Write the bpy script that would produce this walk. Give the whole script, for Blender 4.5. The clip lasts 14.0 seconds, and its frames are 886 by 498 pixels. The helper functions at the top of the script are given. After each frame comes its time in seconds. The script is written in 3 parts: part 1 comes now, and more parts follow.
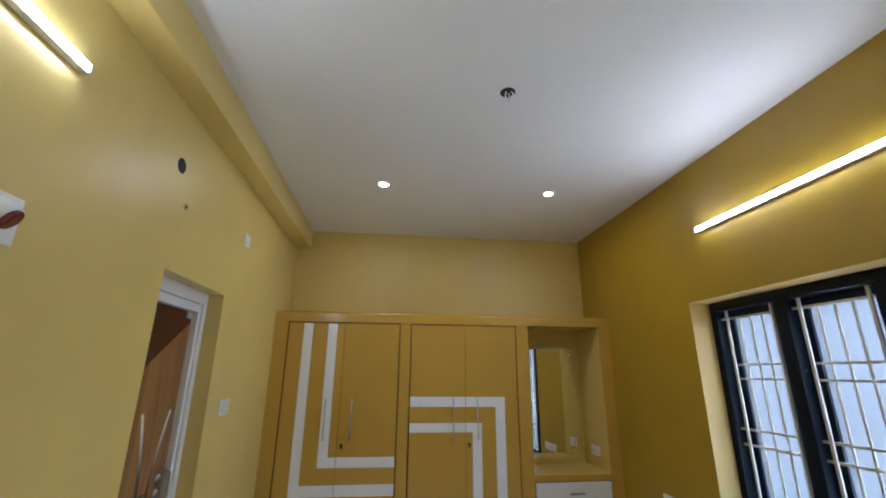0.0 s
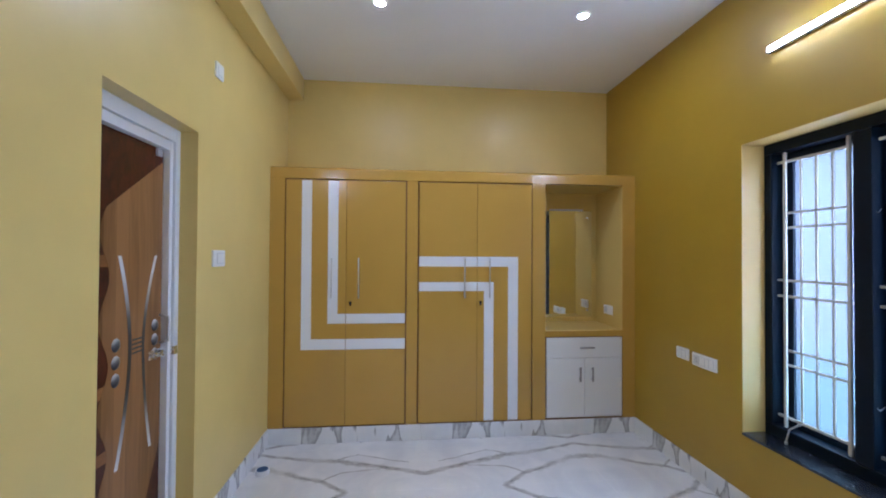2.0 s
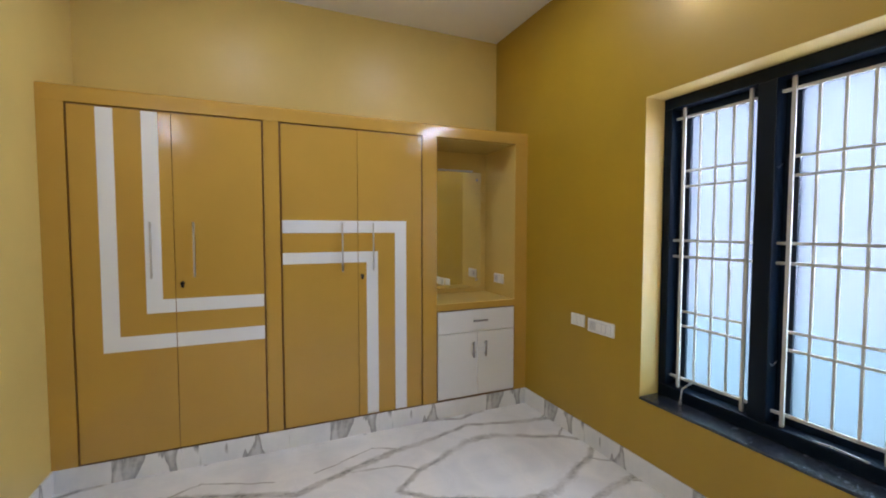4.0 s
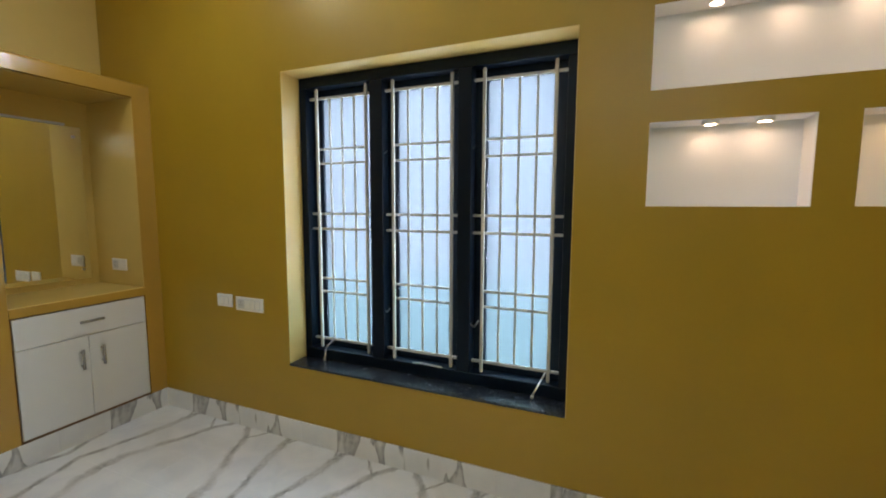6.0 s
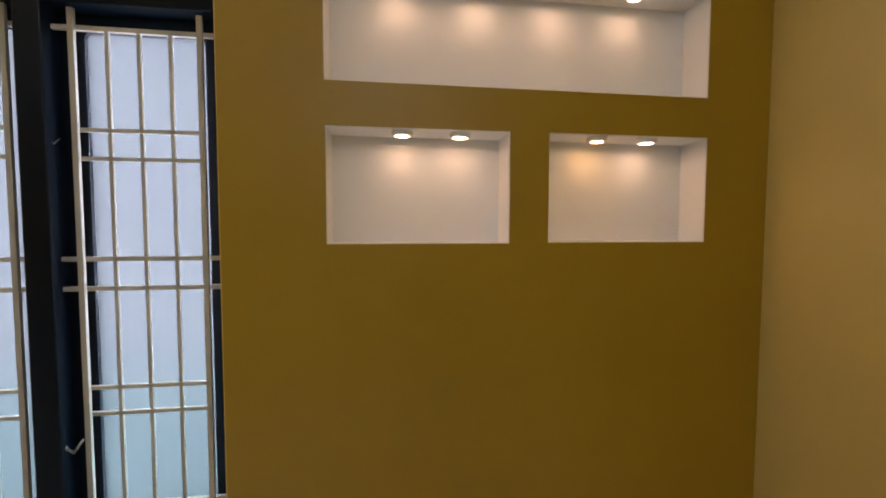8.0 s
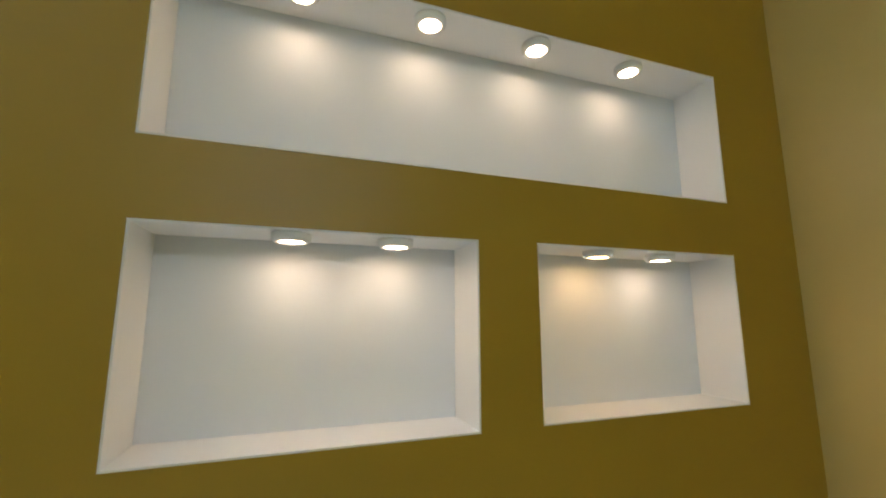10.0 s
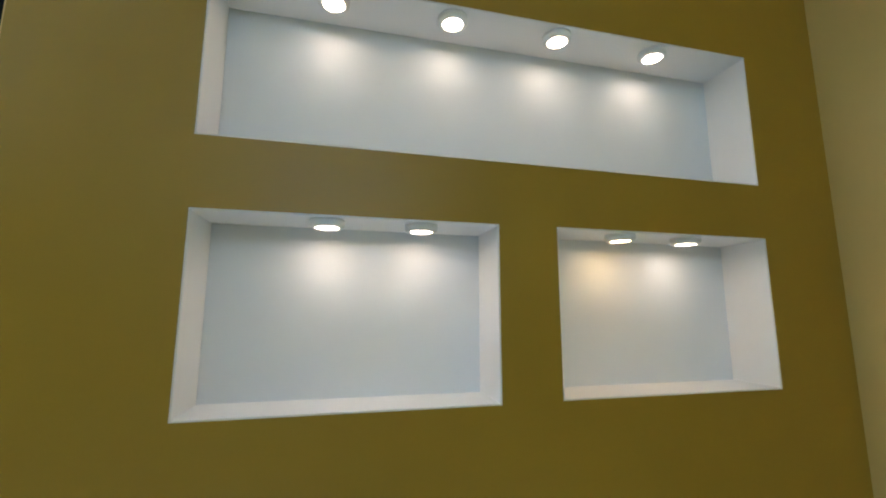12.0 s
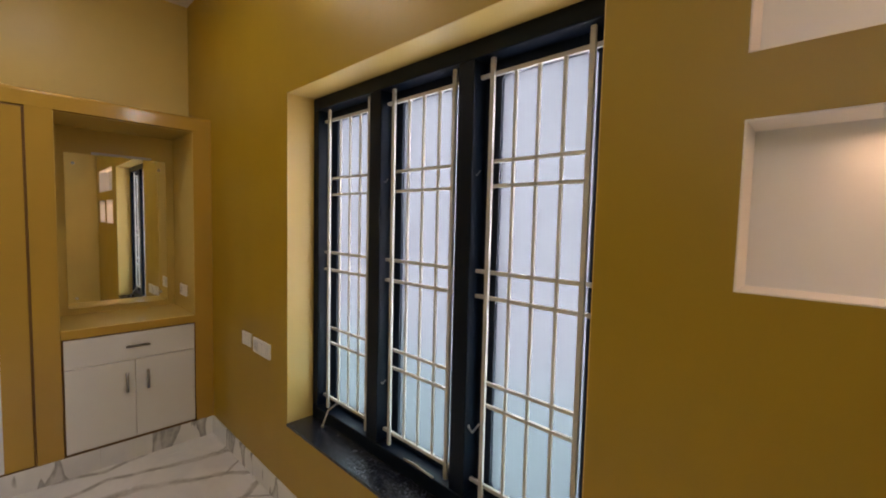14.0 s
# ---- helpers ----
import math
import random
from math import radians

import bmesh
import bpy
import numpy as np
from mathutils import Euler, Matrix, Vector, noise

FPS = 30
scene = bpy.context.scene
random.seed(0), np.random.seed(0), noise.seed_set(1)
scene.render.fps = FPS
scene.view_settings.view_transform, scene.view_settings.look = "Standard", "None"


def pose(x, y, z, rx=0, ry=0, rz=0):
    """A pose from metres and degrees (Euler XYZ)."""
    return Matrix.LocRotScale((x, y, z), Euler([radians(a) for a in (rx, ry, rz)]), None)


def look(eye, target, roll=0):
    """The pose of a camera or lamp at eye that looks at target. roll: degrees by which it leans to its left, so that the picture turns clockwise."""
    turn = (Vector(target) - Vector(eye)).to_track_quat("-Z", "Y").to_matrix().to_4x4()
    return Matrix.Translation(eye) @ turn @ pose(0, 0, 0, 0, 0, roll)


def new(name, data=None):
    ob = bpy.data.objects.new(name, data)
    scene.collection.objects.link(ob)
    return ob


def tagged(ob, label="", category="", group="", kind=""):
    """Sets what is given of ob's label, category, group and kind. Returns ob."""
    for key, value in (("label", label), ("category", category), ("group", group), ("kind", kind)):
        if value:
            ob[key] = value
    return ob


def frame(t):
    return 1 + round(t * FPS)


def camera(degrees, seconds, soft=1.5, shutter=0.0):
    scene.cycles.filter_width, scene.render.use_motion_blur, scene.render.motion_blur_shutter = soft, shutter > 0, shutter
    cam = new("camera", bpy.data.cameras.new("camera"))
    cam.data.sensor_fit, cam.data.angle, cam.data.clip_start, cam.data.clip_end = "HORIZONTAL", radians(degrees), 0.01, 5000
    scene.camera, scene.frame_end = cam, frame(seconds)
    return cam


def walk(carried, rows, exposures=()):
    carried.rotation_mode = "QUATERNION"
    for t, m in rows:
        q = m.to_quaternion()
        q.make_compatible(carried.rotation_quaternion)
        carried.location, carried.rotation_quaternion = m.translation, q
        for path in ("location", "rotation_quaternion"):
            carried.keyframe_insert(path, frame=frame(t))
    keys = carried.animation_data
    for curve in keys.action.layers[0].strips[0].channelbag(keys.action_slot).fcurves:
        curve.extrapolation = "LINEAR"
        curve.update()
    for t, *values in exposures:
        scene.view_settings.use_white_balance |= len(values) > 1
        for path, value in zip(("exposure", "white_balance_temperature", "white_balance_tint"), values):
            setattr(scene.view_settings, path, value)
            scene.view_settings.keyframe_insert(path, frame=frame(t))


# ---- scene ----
cam = camera(93.8, 14.0, soft=1.9)
PATH = [
    (0, (-2.012, -3.753, 1.69), (-1.792, -1.848, 2.259), 0.49),
    (0.5, (-2.011, -3.7, 1.63), (-1.795, -1.768, 2.1), 0.39),
    (1, (-1.994, -3.628, 1.564), (-1.787, -1.665, 1.886), 0.35),
    (1.5, (-1.984, -3.52, 1.522), (-1.787, -1.536, 1.679), 0.35),
    (2, (-1.985, -3.382, 1.5), (-1.791, -1.392, 1.528), 0.35),
    (2.2, (-1.984, -3.322, 1.493), (-1.787, -1.332, 1.482), 0.35),
    (4.3, (-1.932, -2.802, 1.426), (-0.96, -1.059, 1.292), -0.13),
    (4.5, (-1.919, -2.801, 1.448), (-0.816, -1.14, 1.289), -0.23),
    (5, (-1.919, -2.806, 1.413), (-0.503, -1.403, 1.244), -0.15),
    (5.5, (-1.909, -2.835, 1.426), (-0.247, -1.74, 1.228), 0.07),
    (6, (-1.866, -2.894, 1.409), (-0.03, -2.129, 1.208), 0.23),
    (6.5, (-1.801, -2.973, 1.416), (0.139, -2.536, 1.201), 0.27),
    (7, (-1.62, -3.075, 1.414), (0.366, -2.925, 1.224), 0.19),
    (7.5, (-1.41, -3.148, 1.439), (0.582, -3.233, 1.28), -0.03),
    (8, (-1.193, -3.163, 1.464), (0.785, -3.438, 1.358), 0.09),
    (8.5, (-0.961, -3.151, 1.493), (0.99, -3.593, 1.482), 0.1),
    (9, (-0.776, -3.187, 1.545), (1.141, -3.745, 1.652), 0.11),
    (9.2, (-0.722, -3.199, 1.56), (1.184, -3.784, 1.712), 0.01),
    (11.3, (-0.65, -3.25, 1.659), (1.182, -3.922, 2.098), -0.25),
    (11.5, (-0.664, -3.254, 1.631), (1.188, -3.889, 2.039), -0.24),
    (12, (-0.722, -3.242, 1.58), (1.199, -3.711, 1.878), 0.14),
    (12.5, (-0.799, -3.207, 1.556), (1.187, -3.373, 1.724), 0.55),
    (13, (-0.852, -3.128, 1.537), (1.132, -2.884, 1.612), 0.85),
    (13.5, (-0.896, -3.125, 1.548), (0.909, -2.266, 1.487), 1.29),
    (14, (-0.968, -3.144, 1.536), (0.474, -1.765, 1.409), 1.38),
]
BASE_EXPOSURE = 3.25
TONES = [(0.0, 0.22, 5550, 14), (1.0, 0.47, 5600, 18), (2.0, 0.73, 4850, 21), (4.5, 0.77, 5700, 15), (5.0, 0.72, 5600, 10), (6.5, 0.47, 5900, 9), (7.0, 0.37, 5650, 10), (8.0, 0.11, 6500, 20), (8.5, 0.1, 6500, 18),
         (9.0, 0.14, 6000, 8), (9.6, 0.32, 5500, 0), (11.3, 0.38, 4500, 0), (12.0, 0.37, 4600, -1), (12.5, 0.07, 4900, 1), (13.0, -0.03, 6000, 14), (13.5, 0.12, 6900, 20), (14.0, 0.19, 7000, 24)]
walk(cam, [(t, look(eye, target, roll)) for t, eye, target, roll in PATH],
     exposures=[(t, BASE_EXPOSURE + e, k, tint) for t, e, k, tint in TONES])

# ---- plan (metres): window wall x = 0, wardrobe front y = 0, floor z = 0 ----
XL, YB, YW, ZC = -3.03, -4.385, 0.50, 3.097   # left wall, wall behind, wall above the wardrobe, ceiling
TH = 0.24                                     # wall thickness

# ---- world and sun ----
world = bpy.data.worlds.new("sky")
scene.world = world
world.use_nodes = True
wn = world.node_tree
sky = wn.nodes.new("ShaderNodeTexSky")
sky.sky_type, sky.sun_disc = "NISHITA", False
sky.sun_elevation, sky.sun_rotation = radians(55), radians(-90)
sky.air_density, sky.dust_density = 1.0, 3.0
wn.nodes["Background"].inputs["Strength"].default_value = 0.14
wn.links.new(sky.outputs[0], wn.nodes["Background"].inputs["Color"])
sun_data = bpy.data.lights.new("sun", "SUN")
sun_data.energy, sun_data.angle, sun_data.color = 1.2, radians(12), (1.0, 0.96, 0.9)
sun = new("sun", sun_data)
sun.matrix_world = look((-5, 0, 8), (0, 0, 0))

# added lamps behind the panes: overcast sky above, the boundary wall's aqua bounce below
for z, h, watts, tone in ((1.60, 1.20, 2.1, (0.84, 0.92, 1.0)), (0.73, 0.54, 0.74, (0.66, 0.96, 1.0))):
    day = bpy.data.lights.new("window_daylight", "AREA")
    day.shape, day.size, day.size_y, day.energy, day.color = "RECTANGLE", 1.75, h, watts, tone
    day.cycles.use_multiple_importance_sampling = False
    new("window_daylight", day).matrix_world = look((0.36, -1.925, z), (-3, -1.925, z))

LED_POWER, DOWN_POWER, PUCK_POWER = 5.2, 44.0, 4.0


# ---- materials ----
def material(name, color, rough=0.5, metal=0.0, coat=0.0):
    m = bpy.data.materials.new(name)
    m.use_nodes = True
    b = m.node_tree.nodes["Principled BSDF"]
    b.inputs["Base Color"].default_value = (*color, 1)
    b.inputs["Roughness"].default_value = rough
    b.inputs["Metallic"].default_value = metal
    b.inputs["Coat Weight"].default_value = coat
    return m, m.node_tree, b


def node(tree, kind, **values):
    n = tree.nodes.new("ShaderNode" + kind)
    for key, value in values.items():
        if key in n.inputs:
            n.inputs[key].default_value = value
    return n


def math_node(tree, op, a, b=0.0):
    n = tree.nodes.new("ShaderNodeMath")
    n.operation = op
    for i, v in enumerate((a, b)):
        if isinstance(v, (int, float)):
            n.inputs[i].default_value = v
        else:
            tree.links.new(v, n.inputs[i])
    return n.outputs[0]


def ramp(tree, fac, stops):
    r = tree.nodes.new("ShaderNodeValToRGB")
    tree.links.new(fac, r.inputs[0])
    els = r.color_ramp.elements
    while len(els) < len(stops):
        els.new(0.5)
    for e, (p, c) in zip(els, stops):
        e.position, e.color = p, (*c, 1)
    return r.outputs[0]


def coords(tree, kind="Object", scale=(1, 1, 1)):
    tc = tree.nodes.new("ShaderNodeTexCoord")
    mp = tree.nodes.new("ShaderNodeMapping")
    mp.inputs["Scale"].default_value = scale
    tree.links.new(tc.outputs[kind], mp.inputs[0])
    return mp.outputs[0]


def noise_tex(tree, vec, scale, detail=3.0, rough=0.5, distort=0.0):
    n = node(tree, "TexNoise", Scale=scale, Detail=detail, Roughness=rough, Distortion=distort)
    tree.links.new(vec, n.inputs["Vector"])
    return n.outputs[0]


def bump(tree, b, height, strength=0.2, distance=0.002):
    n = node(tree, "Bump", Strength=strength, Distance=distance)
    tree.links.new(height, n.inputs["Height"])
    tree.links.new(n.outputs[0], b.inputs["Normal"])


def scaled(c, k):
    return tuple(min(1.0, v * k) for v in c)


def painted(name, color, rough, vary=0.06, peel=0.12, coat=0.0, spec=0.5, coat_rough=0.25):
    """Rolled or sprayed paint: slight blotches, orange peel, uneven gloss."""
    m, t, b = material(name, color, rough, 0.0, coat)
    b.inputs["Specular IOR Level"].default_value = spec
    b.inputs["Coat Roughness"].default_value = coat_rough
    v = coords(t)
    big = noise_tex(t, v, 1.3, 4, 0.6)
    t.links.new(ramp(t, big, [(0.3, scaled(color, 1 - vary)), (0.7, scaled(color, 1 + vary))]), b.inputs["Base Color"])
    fine = noise_tex(t, v, 160, 3, 0.6)
    mid = noise_tex(t, v, 7, 3, 0.5)
    h = math_node(t, "ADD", math_node(t, "MULTIPLY", fine, 0.5), math_node(t, "MULTIPLY", mid, 1.6))
    bump(t, b, h, peel, 0.002)
    r = math_node(t, "ADD", math_node(t, "MULTIPLY", noise_tex(t, v, 3.1, 4), 0.14), rough - 0.07)
    t.links.new(r, b.inputs["Roughness"])
    return m


WALL = painted("mustard_wall_paint", (0.72, 0.55, 0.175), 0.36)
ACCENT = painted("deep_mustard_wall_paint", (0.40, 0.255, 0.013), 0.40, spec=0.5)
GOLD = painted("mustard_enamel", (0.50, 0.300, 0.050), 0.15, 0.05, 0.04, 0.3, coat_rough=0.12)
NICHE_GOLD = painted("pale_mustard_enamel", (0.66, 0.48, 0.13), 0.22, 0.04, 0.02, 0.2)
REVEAL = painted("pale_satin_reveal", (0.76, 0.54, 0.17), 0.42, 0.04, 0.04, 0.1)
WHITE = painted("white_ceiling_paint", (0.84, 0.84, 0.84), 0.6, 0.02, 0.1)
NICHE_BACK = painted("cool_white_niche_paint", (0.80, 0.84, 0.89), 0.8, 0.02, 0.1)
NICHE = painted("white_niche_paint", (0.90, 0.90, 0.90), 0.8, 0.02, 0.1)
WHITE_LAM = painted("white_laminate", (0.78, 0.78, 0.77), 0.35, 0.02, 0.04)
STRIPE = painted("white_stripe_laminate", (0.80, 0.81, 0.83), 0.4, 0.015, 0.03)
FRAME_BLUE = painted("blue_black_enamel", (0.0030, 0.0080, 0.0175), 0.36, 0.2, 0.1, spec=0.18)
GRILLE = painted("cream_grille_enamel", (0.50, 0.485, 0.44), 0.55, 0.03, 0.1)
PVC = painted("white_door_frame_paint", (0.79, 0.79, 0.79), 0.35, 0.03, 0.06)
PLASTIC = material("white_plastic", (0.82, 0.82, 0.80), 0.3)[0]
PLASTIC_GREY = material("pale_grey_plastic", (0.62, 0.63, 0.65), 0.35)[0]
STEEL = material("dark_steel", (0.30, 0.29, 0.28), 0.32, 1.0)[0]
CHROME = material("brushed_steel", (0.62, 0.61, 0.60), 0.28, 1.0)[0]
BOLT = material("bright_chrome", (0.80, 0.80, 0.80), 0.2, 1.0)[0]
SEAM_SHADE = material("grey_seam_shade", (0.55, 0.56, 0.58), 0.5)[0]
TAN = material("dusty_tan_plastic", (0.42, 0.36, 0.22), 0.6)[0]
BLACK = material("black_hollow", (0.01, 0.01, 0.01), 0.7)[0]
BRASS = material("dark_lock_metal", (0.05, 0.04, 0.03), 0.35, 1.0)[0]
RED = material("dark_red_lens", (0.16, 0.006, 0.008), 0.2)[0]
BLUE = material("blue_plastic", (0.03, 0.09, 0.22), 0.4)[0]
MIRROR = material("mirror_silver", (0.93, 0.94, 0.92), 0.015, 1.0)[0]
# shade of the gaps round the doors, put into the carcass colour
GAP_SHADE = material("brown_gap_shade", (0.20, 0.10, 0.022), 0.6)[0]
OUTSIDE = painted("aqua_boundary_wall_paint", (0.42, 0.62, 0.60), 0.8, 0.06, 0.2)
PAVING = painted("pale_concrete", (0.42, 0.41, 0.39), 0.85, 0.15, 0.4)


def glow(name, color, strength):
    m = bpy.data.materials.new(name)
    m.use_nodes = True
    t = m.node_tree
    t.nodes.remove(t.nodes["Principled BSDF"])
    e = node(t, "Emission", Color=(*color, 1), Strength=strength)
    t.links.new(e.outputs[0], t.nodes["Material Output"].inputs[0])
    return m


LED = glow("led_tube_diffuser", (0.93, 0.97, 1.0), LED_POWER)
DOWN = glow("downlight_diffuser", (1.0, 0.97, 0.92), DOWN_POWER)
PUCK = glow("warm_white_puck_diffuser", (1.0, 0.60, 0.34), PUCK_POWER)
PUCK_AMBER = glow("amber_puck_diffuser", (1.0, 0.50, 0.17), PUCK_POWER)

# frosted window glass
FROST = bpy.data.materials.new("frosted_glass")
FROST.use_nodes = True
ft = FROST.node_tree
ft.nodes.remove(ft.nodes["Principled BSDF"])
tl = node(ft, "BsdfTranslucent")
tint = ramp(ft, noise_tex(ft, coords(ft), 1.6, 3, 0.5), [(0.3, (0.138, 0.148, 0.160)), (0.7, (0.155, 0.165, 0.176))])
ft.links.new(tint, tl.inputs["Color"])
sheen = node(ft, "BsdfGlossy", Color=(1, 1, 1, 1), Roughness=0.25)
mx = node(ft, "MixShader", Fac=0.03)
ft.links.new(tl.outputs[0], mx.inputs[1])
ft.links.new(sheen.outputs[0], mx.inputs[2])
ft.links.new(mx.outputs[0], ft.nodes["Material Output"].inputs[0])

# black granite: dark ground with pale and blue flecks, polished
GRANITE, gt, gb = material("black_granite", (0.02, 0.02, 0.024), 0.16)
gv = coords(gt)
gn = noise_tex(gt, gv, 90, 4, 0.7)
gt.links.new(ramp(gt, gn, [(0.50, (0.012, 0.013, 0.017)), (0.62, (0.03, 0.034, 0.045)), (0.72, (0.11, 0.12, 0.15))]), gb.inputs["Base Color"])
gt.links.new(ramp(gt, noise_tex(gt, gv, 25, 4, 0.6), [(0.35, (0.12,) * 3), (0.7, (0.30,) * 3)]), gb.inputs["Roughness"])
bump(gt, gb, noise_tex(gt, gv, 45, 4, 0.65), 0.55, 0.003)

# polished white marble tile, book-matched: veins drawn along the tile's own axes (1.2 x 0.6)
VEINS = [((0.0, 0.545), (0.31, 0.46), 0.010), ((0.31, 0.46), (0.60, 0.40), 0.013), ((0.60, 0.40), (0.93, 0.29), 0.015), ((0.93, 0.29), (1.22, 0.185), 0.013),
         ((0.0, 0.345), (0.11, 0.335), 0.017), ((0.11, 0.335), (0.34, 0.21), 0.013), ((0.34, 0.21), (0.53, 0.14), 0.012), ((0.53, 0.14), (0.70, -0.01), 0.009),
         ((0.51, 0.16), (0.63, 0.24), 0.006), ((0.63, 0.24), (0.88, 0.275), 0.006), ((0.57, 0.43), (0.72, 0.49), 0.007), ((0.72, 0.49), (1.09, 0.36), 0.005)]


def marble(name):
    m, t, b = material(name, (0.8, 0.8, 0.8), 0.07)
    tc = t.nodes.new("ShaderNodeTexCoord")
    sep = t.nodes.new("ShaderNodeSeparateXYZ")
    t.links.new(tc.outputs["Object"], sep.inputs[0])
    n1 = node(t, "TexNoise", Scale=4.5, Detail=4.0, Roughness=0.6)
    t.links.new(tc.outputs["Object"], n1.inputs["Vector"])
    nsep = t.nodes.new("ShaderNodeSeparateColor")
    t.links.new(n1.outputs["Color"], nsep.inputs[0])

    def warp(axis, chan, k, off):
        return math_node(t, "ADD", math_node(t, "MULTIPLY", math_node(t, "SUBTRACT", nsep.outputs[chan], 0.5), k), math_node(t, "ADD", sep.outputs[axis], off))
    u = warp(0, 0, 0.06, 0.0)
    v = warp(1, 1, 0.06, 0.0)
    n2 = noise_tex(t, tc.outputs["Object"], 18, 4, 0.7)
    wide = math_node(t, "ADD", math_node(t, "MULTIPLY", n2, 4.2), -0.7)
    total = None
    for (ax, ay), (bx, by), w in VEINS:
        dx, dy = bx - ax, by - ay
        l2 = dx * dx + dy * dy
        pu, pv = math_node(t, "SUBTRACT", u, ax), math_node(t, "SUBTRACT", v, ay)
        h = math_node(t, "ADD", math_node(t, "MULTIPLY", pu, dx / l2), math_node(t, "MULTIPLY", pv, dy / l2))
        h = math_node(t, "MINIMUM", math_node(t, "MAXIMUM", h, 0.0), 1.0)
        qu = math_node(t, "SUBTRACT", pu, math_node(t, "MULTIPLY", h, dx))
        qv = math_node(t, "SUBTRACT", pv, math_node(t, "MULTIPLY", h, dy))
        d = math_node(t, "SQRT", math_node(t, "ADD", math_node(t, "MULTIPLY", qu, qu), math_node(t, "MULTIPLY", qv, qv)))
        k = math_node(t, "SUBTRACT", 1.0, math_node(t, "DIVIDE", d, math_node(t, "MULTIPLY", wide, w * (1.9 if w > 0.008 else 1.3))))
        k = math_node(t, "MAXIMUM", math_node(t, "MINIMUM", math_node(t, "MULTIPLY", k, 1.5), 1.0), 0.0)
        total = k if total is None else math_node(t, "MAXIMUM", total, k)
    cloud = ramp(t, noise_tex(t, tc.outputs["Object"], 3.0, 5, 0.6, 0.6), [(0.35, (0.70, 0.71, 0.73)), (0.6, (0.83, 0.83, 0.83))])
    tone = ramp(t, n2, [(0.38, (0.20, 0.195, 0.19)), (0.55, (0.47, 0.455, 0.44))])
    mix = node(t, "Mix")
    mix.data_type = "RGBA"
    fade = ramp(t, noise_tex(t, tc.outputs["Object"], 5.5, 3, 0.6), [(0.36, (0.35,) * 3), (0.58, (0.95,) * 3)])
    t.links.new(math_node(t, "MULTIPLY", total, fade), mix.inputs[0])
    t.links.new(cloud, mix.inputs[6])
    t.links.new(tone, mix.inputs[7])
    t.links.new(mix.outputs[2], b.inputs["Base Color"])
    t.links.new(math_node(t, "ADD", math_node(t, "MULTIPLY", noise_tex(t, tc.outputs["Object"], 5, 4), 0.10), 0.06), b.inputs["Roughness"])
    return m


MARBLE = marble("book_matched_marble_tile")
MARBLE_SKIRT, kt, kb = material("marble_skirting_tile", (0.8, 0.8, 0.8), 0.10)
kv = coords(kt, "Object", (3.6, 1.0, 0.9))
kn = noise_tex(kt, kv, 1.5, 3, 0.5, 0.9)
streak = ramp(kt, kn, [(0.605, (0.0,) * 3), (0.625, (0.85,) * 3), (0.67, (0.6,) * 3), (0.71, (0.3,) * 3)])
kmix = node(kt, "Mix")
kmix.data_type = "RGBA"
kt.links.new(streak, kmix.inputs[0])
kt.links.new(ramp(kt, noise_tex(kt, coords(kt), 3.0, 5, 0.6), [(0.35, (0.71, 0.72, 0.74)), (0.6, (0.83, 0.83, 0.83))]), kmix.inputs[6])
kt.links.new(ramp(kt, noise_tex(kt, coords(kt), 30, 3), [(0.35, (0.17, 0.17, 0.18)), (0.65, (0.38, 0.37, 0.36))]), kmix.inputs[7])
kt.links.new(kmix.outputs[2], kb.inputs["Base Color"])


def wood(name, dark, light, stretch=(14, 14, 1.2), rough=0.3, planks=False):
    m, t, b = material(name, light, rough, 0.0, 0.12)
    b.inputs["Specular IOR Level"].default_value = 0.35
    v = coords(t, "Object", stretch)
    n = noise_tex(t, v, 1.6, 6, 0.6, 0.8)
    n2 = noise_tex(t, coords(t, "Object", (3, 3, 0.5)), 2.2, 3, 0.5)
    f = math_node(t, "ADD", math_node(t, "MULTIPLY", n, 0.6), math_node(t, "MULTIPLY", n2, 0.4))
    if planks:
        sep = t.nodes.new("ShaderNodeSeparateXYZ")
        t.links.new(coords(t), sep.inputs[0])
        step = math_node(t, "FLOOR", math_node(t, "DIVIDE", math_node(t, "ADD", sep.outputs[1], 2.0), 0.075))
        tone = t.nodes.new("ShaderNodeTexWhiteNoise")
        tone.noise_dimensions = "1D"
        t.links.new(step, tone.inputs["W"])
        f = math_node(t, "ADD", math_node(t, "MULTIPLY", f, 0.72), math_node(t, "MULTIPLY", tone.outputs[0], 0.28))
    t.links.new(ramp(t, f, [(0.36, dark), (0.64, light)]), b.inputs["Base Color"])
    bump(t, b, n, 0.05, 0.001)
    return m


OAK = wood("light_oak_door_print", (0.14, 0.060, 0.017), (0.33, 0.163, 0.054), planks=True)
WALNUT = wood("dark_walnut_door_print", (0.018, 0.0022, 0.0012), (0.085, 0.012, 0.005), (16, 16, 12))
TEAK = wood("amber_teak_door_print", (0.12, 0.045, 0.012), (0.30, 0.13, 0.035), (1.5, 3, 16))
